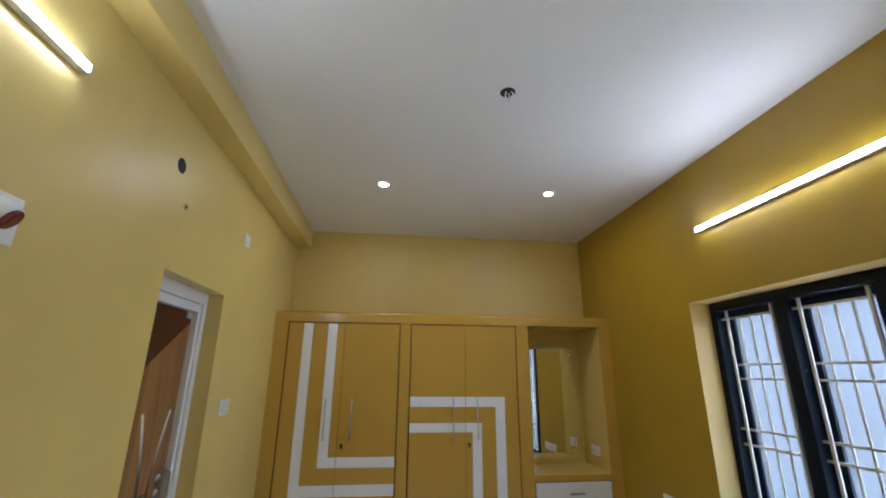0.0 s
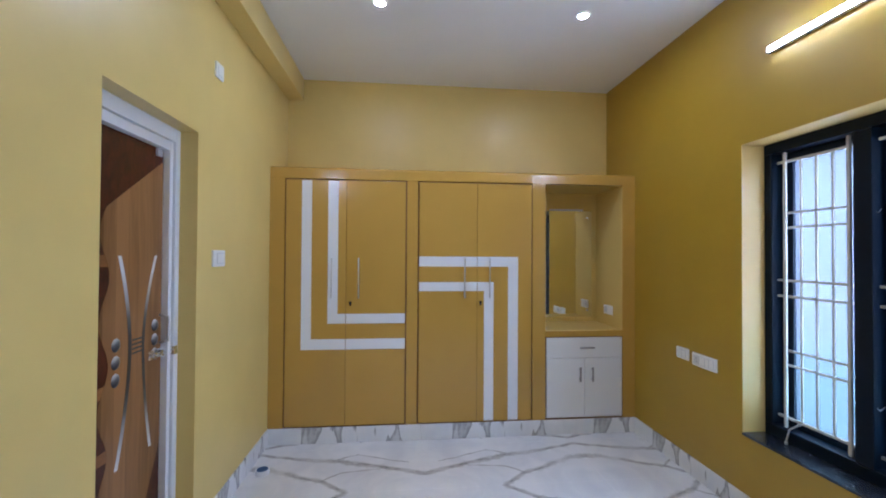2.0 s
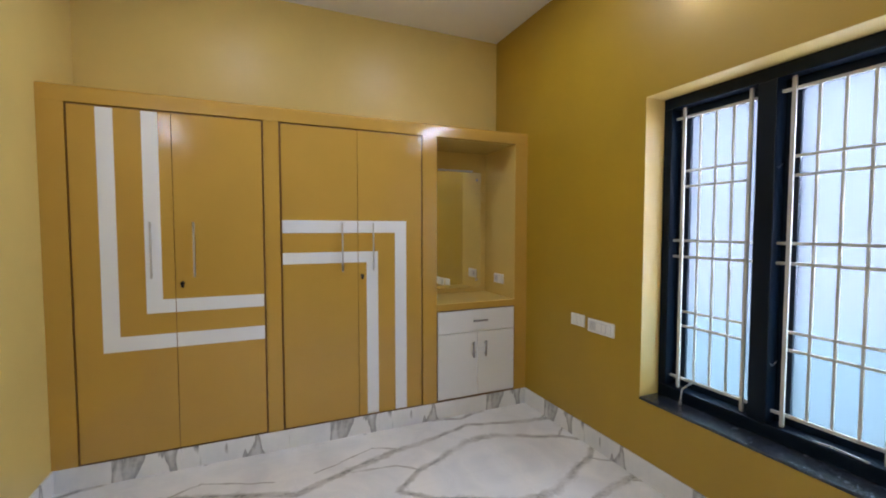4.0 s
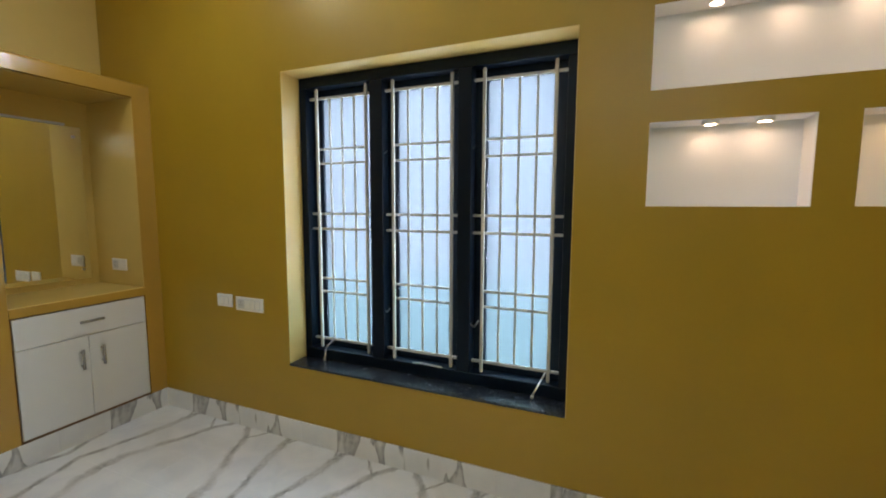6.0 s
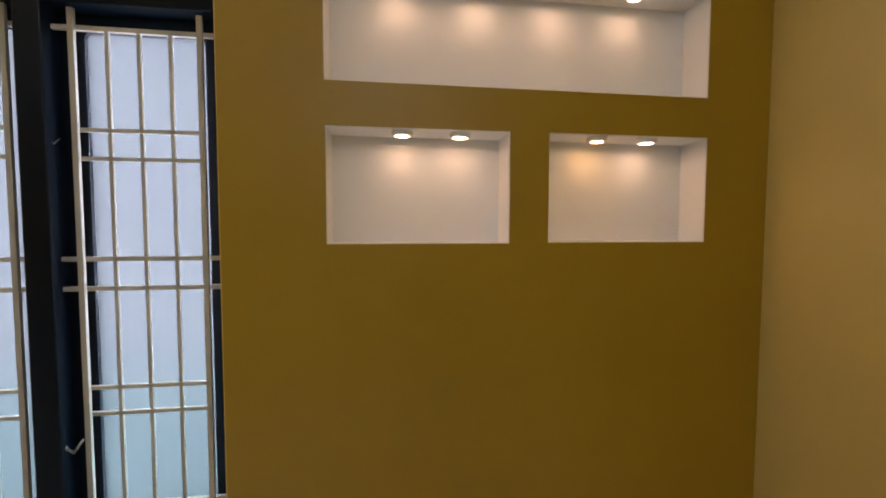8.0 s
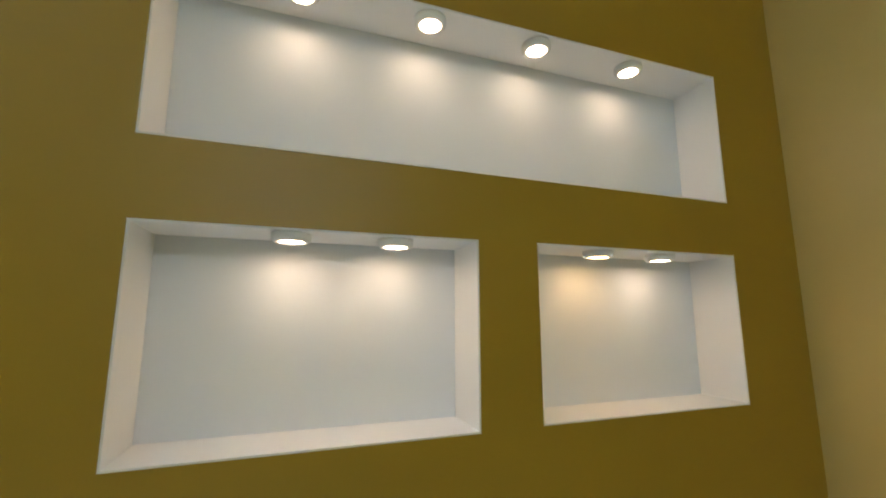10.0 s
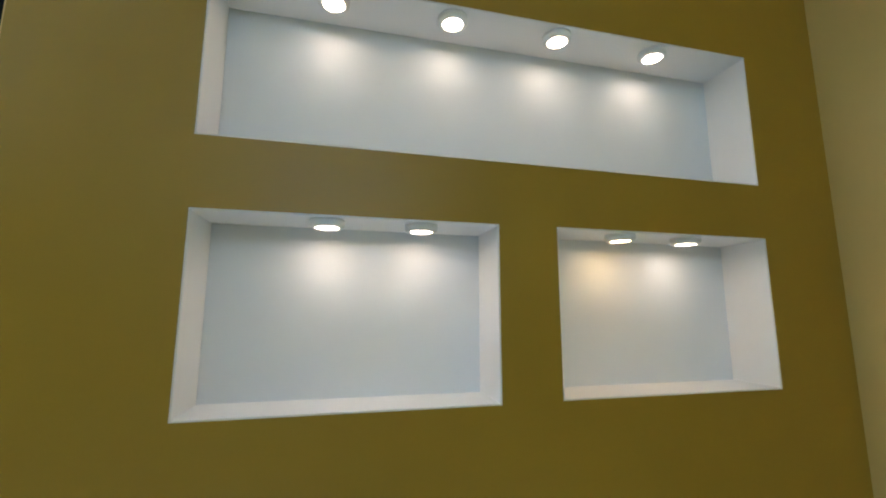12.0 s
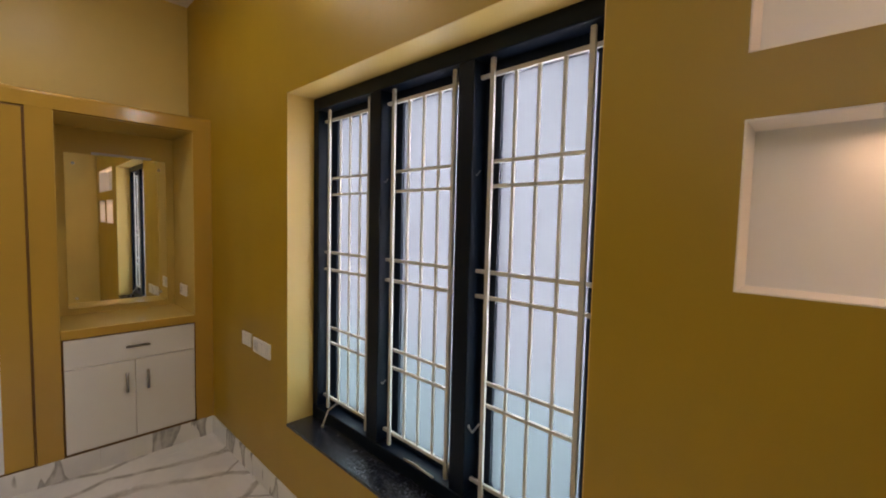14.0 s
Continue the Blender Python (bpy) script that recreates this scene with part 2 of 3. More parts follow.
# silver curves that run from bright ends to a dark middle
SILVER, st, sb = material("shaded_silver_print", (0.6, 0.6, 0.6), 0.3, 0.0)
sz = st.nodes.new("ShaderNodeSeparateXYZ")
st.links.new(coords(st), sz.inputs[0])
sd = math_node(st, "ABSOLUTE", math_node(st, "SUBTRACT", sz.outputs[2], 1.02))
st.links.new(ramp(st, sd, [(0.12, (0.03, 0.03, 0.035)), (0.2, (0.10, 0.10, 0.11)), (0.4, (0.75, 0.75, 0.76))]), sb.inputs["Base Color"])
# studs: highlight above and shade below are put into the print colour
BUTTON, ut, ub = material("shaded_grey_stud_print", (0.4, 0.4, 0.41), 0.3)
us = ut.nodes.new("ShaderNodeSeparateXYZ")
ut.links.new(coords(ut, "Generated"), us.inputs[0])
ug = math_node(ut, "SUBTRACT", us.outputs[2], math_node(ut, "MULTIPLY", us.outputs[1], 0.45))
ut.links.new(ramp(ut, ug, [(0.10, (0.025, 0.025, 0.03)), (0.45, (0.13, 0.13, 0.14)), (0.85, (0.62, 0.62, 0.63))]), ub.inputs["Base Color"])


# ---- building helpers ----
def box(bm, x0, x1, y0, y1, z0, z1, bev=0.0, segs=2):
    m = Matrix.LocRotScale(((x0 + x1) / 2, (y0 + y1) / 2, (z0 + z1) / 2), None, (abs(x1 - x0), abs(y1 - y0), abs(z1 - z0)))
    made = bmesh.ops.create_cube(bm, size=1.0, matrix=m)["verts"]
    if bev > 0:
        edges = list({e for v in made for e in v.link_edges})
        bmesh.ops.bevel(bm, geom=edges, offset=bev, segments=segs, profile=0.5, affect="EDGES", clamp_overlap=True)
    return bm


def boxes(*args, bev=0.0):
    bm = bmesh.new()
    for a in args:
        box(bm, *a, bev=bev)
    return bm


def rod(bm, a, b, r, segs=12, r2=None):
    a, b = Vector(a), Vector(b)
    turn = (b - a).to_track_quat("Z", "Y").to_matrix().to_4x4()
    bmesh.ops.create_cone(bm, cap_ends=True, segments=segs, radius1=r, radius2=r if r2 is None else r2, depth=(b - a).length,
                          matrix=Matrix.Translation((a + b) / 2) @ turn)
    return bm


def bent_rod(bm, points, r, segs=10):
    for a, b in zip(points, points[1:]):
        rod(bm, a, b, r, segs)
    for p in points[1:-1]:
        bmesh.ops.create_uvsphere(bm, u_segments=segs, v_segments=6, radius=r, matrix=Matrix.Translation(p))
    return bm


def mesh_of(name, bm, mat, smooth=False):
    bmesh.ops.recalc_face_normals(bm, faces=bm.faces[:])
    me = bpy.data.meshes.new(name)
    for f in bm.faces:
        f.smooth = smooth
    bm.to_mesh(me)
    bm.free()
    me.materials.append(mat)
    return me


def part(name, bm, mat, parent=None, label="", smooth=False):
    ob = new(name, mesh_of(name, bm, mat, smooth))
    if parent is not None:
        ob.parent = parent
    if label:
        tagged(ob, label)
    return ob


def thing(name, label, category, kind="", group="", at=(0, 0, 0)):
    ob = new(name)
    ob.location = at
    ob.empty_display_size = 0.1
    return tagged(ob, label, category, group, kind)


def holed(outer, holes, to3d, depth):
    """A flat sheet with holes, from 2D outlines, thickened along depth."""
    bm = bmesh.new()
    for loop in (outer, *holes):
        vs = [bm.verts.new(to3d(*p)) for p in loop]
        for a, b in zip(vs, vs[1:] + vs[:1]):
            bm.edges.new((a, b))
    bmesh.ops.triangle_fill(bm, use_beauty=True, use_dissolve=False, edges=bm.edges[:])
    ex = bmesh.ops.extrude_face_region(bm, geom=bm.faces[:])
    bmesh.ops.translate(bm, vec=depth, verts=[v for v in ex["geom"] if isinstance(v, bmesh.types.BMVert)])
    return bm


def rect(a0, a1, b0, b1):
    return [(a0, b0), (a1, b0), (a1, b1), (a0, b1)]


def rounded(a0, a1, b0, b1, r):
    loop = []
    for ca, cb, start in ((a1 - r, b0 + r, -90), (a1 - r, b1 - r, 0), (a0 + r, b1 - r, 90), (a0 + r, b0 + r, 180)):
        loop += [(ca + r * math.cos(radians(start + q)), cb + r * math.sin(radians(start + q))) for q in (0, 30, 60, 90)]
    return loop


def grown(loop, k):
    ca, cb = sum(p[0] for p in loop) / 4, sum(p[1] for p in loop) / 4
    return [(a + math.copysign(k, a - ca), b + math.copysign(k, b - cb)) for a, b in loop]


def polygon(loop, to3d, depth):
    return holed(loop, [], to3d, depth)


# ---- structure ----
WIN = rect(-2.721, -1.126, 0.459, 2.159)      # window opening, (y, z)
NICHES = [rect(-4.162, -3.001, 1.870, 2.185), rect(-3.525, -3.003, 1.418, 1.741), rect(-4.165, -3.651, 1.420, 1.742)]
NICHE_DEEP = 0.115
yz = lambda x: (lambda a, b: (x, a, b))
shell = rect(YB - TH, YW + TH, -0.25, ZC)
front = holed(shell, [WIN] + [grown(n, 0.003) for n in NICHES], yz(0.0), (NICHE_DEEP, 0, 0))
tagged(part("wall_east", front, ACCENT), "mustard painted plaster wall with a window and lit niches", "wall", kind="structure")
back = holed(shell, [WIN], yz(NICHE_DEEP + 0.006), (0.26 - NICHE_DEEP, 0, 0))
tagged(part("wall_east_outer", back, ACCENT), "outer leaf of the mustard painted window wall", "wall", kind="structure")
for i, n in enumerate(NICHES):
    bm = holed(grown(n, 0.003), [n], yz(0.001), (NICHE_DEEP - 0.0015, 0, 0))
    ob = part(f"wall_niche_{i + 1}", bm, NICHE)
    tagged(ob, "white painted recessed wall niche with small ceiling lamps", "niche", kind="structure")
    part("back_panel", polygon(grown(n, 0.004), yz(NICHE_DEEP), (0.0045, 0, 0)), NICHE_BACK, ob, "cool white niche back")

DOOR = rect(-1.838, -1.154, -0.002, 2.12)
bm = holed(rect(YB - TH, YW + TH, -0.25, ZC), [DOOR], yz(XL), (-TH, 0, 0))
tagged(part("wall_west", bm, WALL), "mustard painted plaster wall with a recessed door", "wall", kind="structure")
tagged(part("wall_north", boxes((XL, 0, YW, YW + TH, -0.25, ZC)), WALL), "mustard painted plaster wall above the wardrobes", "wall", kind="structure")
tagged(part("wall_south", boxes((XL, 0, YB - TH, YB, -0.25, ZC)), WALL), "plain mustard painted plaster wall", "wall", kind="structure")
tagged(part("ceiling", boxes((XL - TH, 0.265, YB - TH, YW + TH, ZC, ZC + 0.15)), WHITE), "plain white painted ceiling slab", "ceiling", kind="structure")
tagged(part("beam", boxes((XL - 0.002, -2.892, YB, YW, 2.90, ZC + 0.002), bev=0.004), WALL), "mustard painted beam along the ceiling edge", "beam", kind="structure")
tagged(part("sub_floor", boxes((XL - TH, 0.26, YB - TH, YW, -0.25, -0.014)), PAVING), "cement bed under the floor tiles", "floor", kind="structure")
# added panel, never in view, keeps outside light out of the doorway
tagged(part("doorway_blocker", boxes((XL - TH - 0.03, XL - TH - 0.005, -2.2, -0.8, -0.25, 2.4)), WALL), "added unseen panel that closes the doorway behind the door", "wall", kind="structure")

# outside: ground, low boundary wall
tagged(part("ground", boxes((0.27, 900, -900, 900, -0.55, -0.45)), PAVING), "pale concrete ground outside the window", "ground", kind="structure")
bm = boxes((1.55, 1.70, -40, 40, -0.45, 0.98), (1.52, 1.73, -40, 40, 0.98, 1.05))
tagged(part("boundary_wall", bm, OUTSIDE), "pale aqua boundary wall beyond the frosted glass", "wall", kind="structure")


# reveal lining, in a paler mustard than wall_east
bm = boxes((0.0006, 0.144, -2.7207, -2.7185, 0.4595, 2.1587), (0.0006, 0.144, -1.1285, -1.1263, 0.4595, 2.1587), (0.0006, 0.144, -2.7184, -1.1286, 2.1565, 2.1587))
tagged(part("window_reveal", bm, REVEAL), "pale mustard reveal around the window", "window reveal", kind="structure")

# ---- window ----
win = thing("window_1", "blue-black three-light casement window with frosted glass", "window", "structure", at=(0.15, -1.92, 0.474))
base = Matrix.Translation((-0.15, 1.92, -0.474))
FX0, FX1 = 0.145, 0.245          # frame front and back
Y0, Y1, Z0, Z1 = -2.745, -1.105, 0.462, 2.185
LIGHTS = [(-1.610, -1.172), (-2.134, -1.690), (-2.666, -2.206)]   # clear openings
BARS = [(-1.568, -1.228), (-2.090, -1.742), (-2.612, -2.264)]     # outer bars of each grille
ZB, ZT = 0.536, 2.098
PANES = [(-1.573, -1.238), (-2.085, -1.752), (-2.612, -2.272)]


def wpart(name, bm, mat, parent=None, label="", smooth=False):
    bm.transform(base)
    return part(name, bm, mat, parent or win, label, smooth)


wpart("frame_head", boxes((FX0, FX1, Y0, Y1, ZT, Z1), bev=0.004), FRAME_BLUE)
wpart("frame_foot", boxes((FX0, FX1, Y0, Y1, Z0, ZB), bev=0.004), FRAME_BLUE)
for a, b in ((Y0, LIGHTS[2][0]), (LIGHTS[2][1], LIGHTS[1][0]), (LIGHTS[1][1], LIGHTS[0][0]), (LIGHTS[0][1], Y1)):
    wpart("frame_post", boxes((FX0 + 0.002, FX1, a, b, ZB, ZT), bev=0.004), FRAME_BLUE)
XG = 0.188
for k, (a, b) in enumerate(LIGHTS):
    # casement sash with rounded pane corners, behind the grille
    bm = holed(rect(a - 0.012, b + 0.012, ZB - 0.012, ZT + 0.012), [rounded(PANES[k][0], PANES[k][1], 0.570, 2.046, 0.018)], yz(0.218), (0.035, 0, 0))
    sash = wpart("sash", bm, FRAME_BLUE)
    bm = boxes((0.232, 0.237, PANES[k][0] - 0.008, PANES[k][1] + 0.008, 0.562, 2.054))
    pane = wpart("pane", bm, FROST, None, "frosted glass pane")
    pane.parent = sash
    pane.visible_shadow = False
    # grille of square bars
    w = b - a
    bm = bmesh.new()
    for z in (2.043, 1.366, 1.276, 0.592):
        box(bm, XG - 0.006, XG + 0.006, a + 0.001, b - 0.001, z - 0.007, z + 0.007, 0.001)
    grille = wpart("grille", bm, GRILLE, None, "cream painted steel bar grille")
    va, vb = BARS[k]
    for y in (va, vb):
        wpart("bar", boxes((XG - 0.016, XG - 0.004, y - 0.008, y + 0.008, ZB + 0.002, ZT - 0.002), bev=0.001), GRILLE, grille)
    for i in (1, 2, 3):
        y = va + (vb - va) * i / 4
        wpart("bar", boxes((XG - 0.004, XG + 0.006, y - 0.0055, y + 0.0055, 0.592, 2.043), bev=0.001), GRILLE, grille)
    for z in (1.749, 1.665, 0.971, 0.890):
        wpart("bar", boxes((XG - 0.007, XG + 0.005, va, vb, z - 0.006, z + 0.006), bev=0.001), GRILLE, grille)
# casement stays and hooks
for pts in ([(0.195, -1.290, 0.575), (0.150, -1.275, 0.545), (0.105, -1.300, 0.492)], [(0.195, -2.600, 0.590), (0.150, -2.585, 0.560), (0.100, -2.550, 0.492)]):
    bm = bent_rod(bmesh.new(), pts, 0.0045)
    rod(bm, pts[-1], (pts[-1][0], pts[-1][1], 0.478), 0.008)
    bmesh.ops.create_uvsphere(bm, u_segments=10, v_segments=6, radius=0.009, matrix=Matrix.Translation(pts[0]))
    wpart("casement_stay", bm, CHROME, None, "chrome casement stay", True)
bm = bent_rod(bmesh.new(), [(0.155, -1.87, 0.535), (0.15, -1.93, 0.545), (0.15, -2.05, 0.538)], 0.0045)
wpart("casement_stay", bm, CHROME, None, "chrome casement stay lying on the frame", True)
for y, z, k in ((-1.684, 1.712, 0.8), (-2.199, 1.712, 0.8), (-1.684, 0.815, 1.0), (-2.200, 0.795, 1.7)):
    bm = bent_rod(bmesh.new(), [(0.17, y - 0.002, z), (0.172, y - 0.014 * k, z - 0.010 * k), (0.178, y - 0.028 * k, z + 0.012 * k)], 0.0022 * k)
    bmesh.ops.create_uvsphere(bm, u_segments=10, v_segments=6, radius=0.0045 * k, matrix=Matrix.Translation((0.17, y - 0.002, z)))
    wpart("hook", bm, CHROME if k > 0.9 else STEEL, None, "small steel window hook", True)
bm = boxes((-0.006, FX0 + 0.002, -2.7185, -1.1285, 0.4612, 0.4755), bev=0.002)
tagged(part("window_sill", bm, GRANITE), "polished black granite window sill", "window sill", kind="structure")

# ---- wardrobe surround: slab, stiles and dressing niche ----
X = (-3.03, -2.915, -1.950, -1.862, -0.900, -0.790, -0.110, 0.0)
SL0, SL1 = 2.100, 2.195
sur = thing("wardrobe_surround", "glossy mustard built-in wardrobe surround with a dressing niche", "built-in wardrobe", "structure")
slab = box(bmesh.new(), X[0], -0.0005, 0.0, YW, SL0 + 0.0025, SL1)
edge = [e for e in slab.edges if all(v.co.y < 0.01 and v.co.z > SL1 - 0.01 for v in e.verts)]
bmesh.ops.bevel(slab, geom=edge, offset=0.022, segments=6, profile=0.5, affect="EDGES")
part("top_slab", slab, GOLD, sur)
for a, b in ((0, 1), (2, 3), (4, 5), (6, 7)):
    part("stile", boxes((X[a], X[b] - (0.0005 if b == 7 else 0), 0.0, YW - 0.001, 0.0, SL0 + 0.002)), GOLD, sur)
part("niche_back", boxes((X[5], X[6], YW - 0.012, YW - 0.001, 0.8, SL0 + 0.002)), NICHE_GOLD, sur)
part("niche_side", boxes((X[6] - 0.003, X[6] - 0.0002, 0.004, YW - 0.0125, 0.871, SL0 - 0.004)), NICHE_GOLD, sur)
part("niche_side", boxes((X[5] + 0.0002, X[5] + 0.003, 0.004, YW - 0.0125, 0.871, SL0 - 0.004)), NICHE_GOLD, sur)
part("niche_top", boxes((X[5] + 0.0002, X[6] - 0.0002, 0.024, YW - 0.0125, SL0 - 0.0035, SL0 - 0.0005)), NICHE_GOLD, sur)
tagged(part("plinth", boxes((X[1], X[2], 0.012, YW, 0, 0.132), (X[3], X[4], 0.012, YW, 0, 0.132), (X[5], X[6], 0.012, YW, 0, 0.132)), GAP_SHADE), "dark plinth under the wardrobes", "plinth", kind="structure")


def bar_handle(parent, x, z0, z1, y=-0.006, label="slim brushed steel bar handle", across=False, r=0.0055, mat=None):
    bm = bmesh.new()
    if across:
        rod(bm, (z0, y - 0.026, x), (z1, y - 0.026, x), r)
        ends = [(z0 + 0.02, x), (z1 - 0.02, x)]
    else:
        rod(bm, (x, y - 0.026, z0), (x, y - 0.026, z1), r)
        ends = [(x, z0 + 0.02), (x, z1 - 0.02)]
    for ex, ez in ends:
        rod(bm, (ex, y + 0.002, ez), (ex, y - 0.026, ez), 0.0045)
    return part("handle", bm, mat or CHROME, parent, label, True)


def lock(parent, x, z):
    bm = rod(bmesh.new(), (x, 0.0, z), (x, -0.010, z), 0.012, 20)
    box(bm, x - 0.003, x + 0.003, -0.016, -0.009, z - 0.008, z + 0.008, 0.001)
    rod(bm, (x, -0.012, z - 0.008), (x, -0.012, z - 0.024), 0.008, 14)
    part("lock", bm, BRASS, parent, "small dark cylinder lock with key")


def stripe(parent, x0, x1, z0, z1):
    part("stripe", boxes((x0, x1, -0.0052, -0.0035, z0, z1)), STRIPE, parent, "white laminate stripe")


def wardrobe(x0, x1, seam, label, stripes, handles, key):
    w = thing("wardrobe", label, "wardrobe", group="built-in wardrobes", at=((x0 + x1) / 2, 0, 0.13))
    inv = Matrix.Translation((-(x0 + x1) / 2, 0, -0.13))
    z0, z1, g = 0.137, 2.090, 0.012
    body = bmesh.new()
    box(body, x0 + 0.001, x1 - 0.001, 0.006, YW - 0.002, 0.1325, SL0 - 0.001)
    made = [part("body", body, GAP_SHADE, w, "carcass in the brown shade of the door gaps")]
    for a, b in ((x0 + g, seam - 0.0015), (seam + 0.0015, x1 - g)):
        d = part("door", boxes((a, b, -0.004, 0.0055, z0, z1), bev=0.0015), GOLD, w, "glossy mustard laminate door")
        for sx0, sx1, sz0, sz1 in stripes:
            c0, c1 = max(sx0, a + 0.0005), min(sx1, b - 0.0005)
            if c1 > c0:
                stripe(d, c0, c1, sz0, sz1)
        for hx, hz0, hz1 in handles:
            if a < hx < b:
                bar_handle(d, hx, hz0, hz1)
        if a < key[0] < b:
            lock(d, *key)
    for o in w.children:
        o.matrix_parent_inverse = inv
    return w


wardrobe(X[1], X[2], -2.434, "mustard two-door wardrobe with white L-shaped stripes",
         [(-2.782, -2.704, 0.740, 2.088), (-2.704, X[2] - 0.010, 0.740, 0.824), (-2.577, -2.498, 0.946, 2.088), (-2.498, X[2] - 0.010, 0.946, 1.024)],
         [(-2.545, 1.150, 1.470), (-2.333, 1.150, 1.470)], (-2.398, 1.112))
wardrobe(X[3], X[4], -1.371, "mustard two-door wardrobe with white angled stripes",
         [(X[3] + 0.010, -1.027, 1.404, 1.486), (-1.111, -1.027, 0.140, 1.404), (X[3] + 0.010, -1.233, 1.203, 1.277), (-1.313, -1.233, 0.140, 1.203)],
         [(-1.478, 1.147, 1.472), (-1.270, 1.147, 1.472)], (-1.343, 1.112))

# dressing unit
dr = thing("dresser_cabinet", "white laminate dresser cabinet under a mustard counter", "cabinet", at=(-0.45, 0, 0.13))
inv = Matrix.Translation((0.45, 0, -0.13))
part("body", boxes((X[5] + 0.001, X[6] - 0.001, 0.012, YW - 0.013, 0.1325, 0.815)), GAP_SHADE, dr, "carcass in the brown shade of the gaps between the fronts")
drawer = part("drawer", boxes((-0.779, -0.119, -0.004, 0.012, 0.640, 0.808), bev=0.0015), WHITE_LAM, dr, "white laminate drawer front")
bar_handle(drawer, 0.727, -0.497, -0.375, label="small dark steel bar handle", across=True, r=0.0075, mat=STEEL)
for a, b, hx in ((-0.779, -0.4505, -0.495), (-0.4475, -0.119, -0.388)):
    d = part("door", boxes((a, b, -0.004, 0.012, 0.142, 0.636), bev=0.0015), WHITE_LAM, dr, "white laminate cabinet door")
    bar_handle(d, hx, 0.445, 0.565, label="small dark steel bar handle", r=0.0075, mat=STEEL)
for o in dr.children:
    o.matrix_parent_inverse = inv
tagged(part("dresser_counter", boxes((X[5] + 0.0005, X[6] - 0.0005, -0.002, YW - 0.013, 0.816, 0.870), bev=0.006), NICHE_GOLD), "glossy mustard dresser counter in the wall niche", "counter", kind="structure")
part("front_edge", boxes((X[5] + 0.001, X[6] - 0.001, -0.0045, -0.0022, 0.818, 0.866), bev=0.001), GOLD, bpy.data.objects["dresser_counter"], "deeper mustard front edge")
mir = thing("mirror", "frameless rectangular mirror on the dressing niche wall", "mirror", at=(-0.44, YW - 0.012, 0.908))
inv = Matrix.Translation((0.44, -(YW - 0.012), -0.908))
part("mirror_glass", boxes((-0.720, -0.161, YW - 0.020, YW - 0.0125, 0.908, 1.931), bev=0.002), MIRROR, mir)
for x in (-0.675, -0.206):
    for z in (0.975, 1.865):
        part("screw_cap", rod(bmesh.new(), (x, YW - 0.019, z), (x, YW - 0.026, z), 0.009, 16), CHROME, mir, "small chrome mirror screw cap")
part("top_strip", boxes((-0.58, -0.25, YW - 0.032, YW - 0.0125, 1.932, 1.946), bev=0.003), PLASTIC_GREY, mir, "slim pale grey strip")
for o in mir.children:
    o.matrix_parent_inverse = inv


# ---- switches and sockets ----
def plate(name, label, category, face, origin, width, height, mods):
    """A wall plate: face is the outward axis; mods: (offset, width, rocker) pieces across it."""
    rot = {"-x": Matrix.Rotation(radians(-90), 4, "Z"), "+x": Matrix.Rotation(radians(90), 4, "Z")}[face]
    ob = thing(name, label, category)
    ob.matrix_world = Matrix.Translation(origin) @ rot
    bm = box(bmesh.new(), -width / 2, width / 2, -0.011, 0.0, -height / 2, height / 2, 0.003)
    part("plate", bm, PLASTIC, ob)
    for off, w, rocker in mods:
        # grey rim: the shade round each piece, put in as colour instead of a recess
        part("rocker_shade", box(bmesh.new(), off - w / 2 - 0.0025, off + w / 2 + 0.0025, -0.0118, -0.009, -height * 0.30 - 0.0025, height * 0.30 + 0.0025), SEAM_SHADE, ob, "grey rim coloured as the shade in the gap")
        bm = box(bmesh.new(), off - w / 2, off + w / 2, -0.014, -0.009, -height * 0.30, height * 0.30, 0.0015)
        m = part("switch" if rocker else "socket", bm, PLASTIC if rocker else PLASTIC_GREY, ob)
        if not rocker:
            bm = bmesh.new()
            for hx, hz, r in ((0, 0.011, 0.0032), (-0.009, -0.007, 0.0026), (0.009, -0.007, 0.0026)):
                rod(bm, (off + hx, -0.0135, hz), (off + hx, -0.0146, hz), r, 12)
            part("socket_hole", bm, BLACK, m)
    return ob


plate("switch_plate", "small white switch plate on the mustard wall", "switch", "-x", (0, -0.617, 0.815), 0.126, 0.080, [(-0.02, 0.03, True), (0.02, 0.03, True)])
plate("socket_plate", "wide white switch and socket plate on the wall", "socket", "-x", (0, -0.827, 0.805), 0.222, 0.086, [(-0.068, 0.05, False), (-0.012, 0.04, True), (0.030, 0.03, True), (0.068, 0.035, True)])
plate("switch_plate", "white light switch plate beside the door", "switch", "+x", (XL, -0.915, 1.472), 0.150, 0.092, [(0.016, 0.092, True)])
plate("switch_plate", "small white switch plate high on the wall", "switch", "+x", (XL, -0.935, 2.530), 0.095, 0.085, [(0.0, 0.05, True)])
plate("socket_plate", "small white socket plate inside the dressing niche", "socket", "-x", (X[6] - 0.003, 0.235, 1.010), 0.150, 0.080, [(-0.035, 0.05, False), (0.035, 0.04, True)])


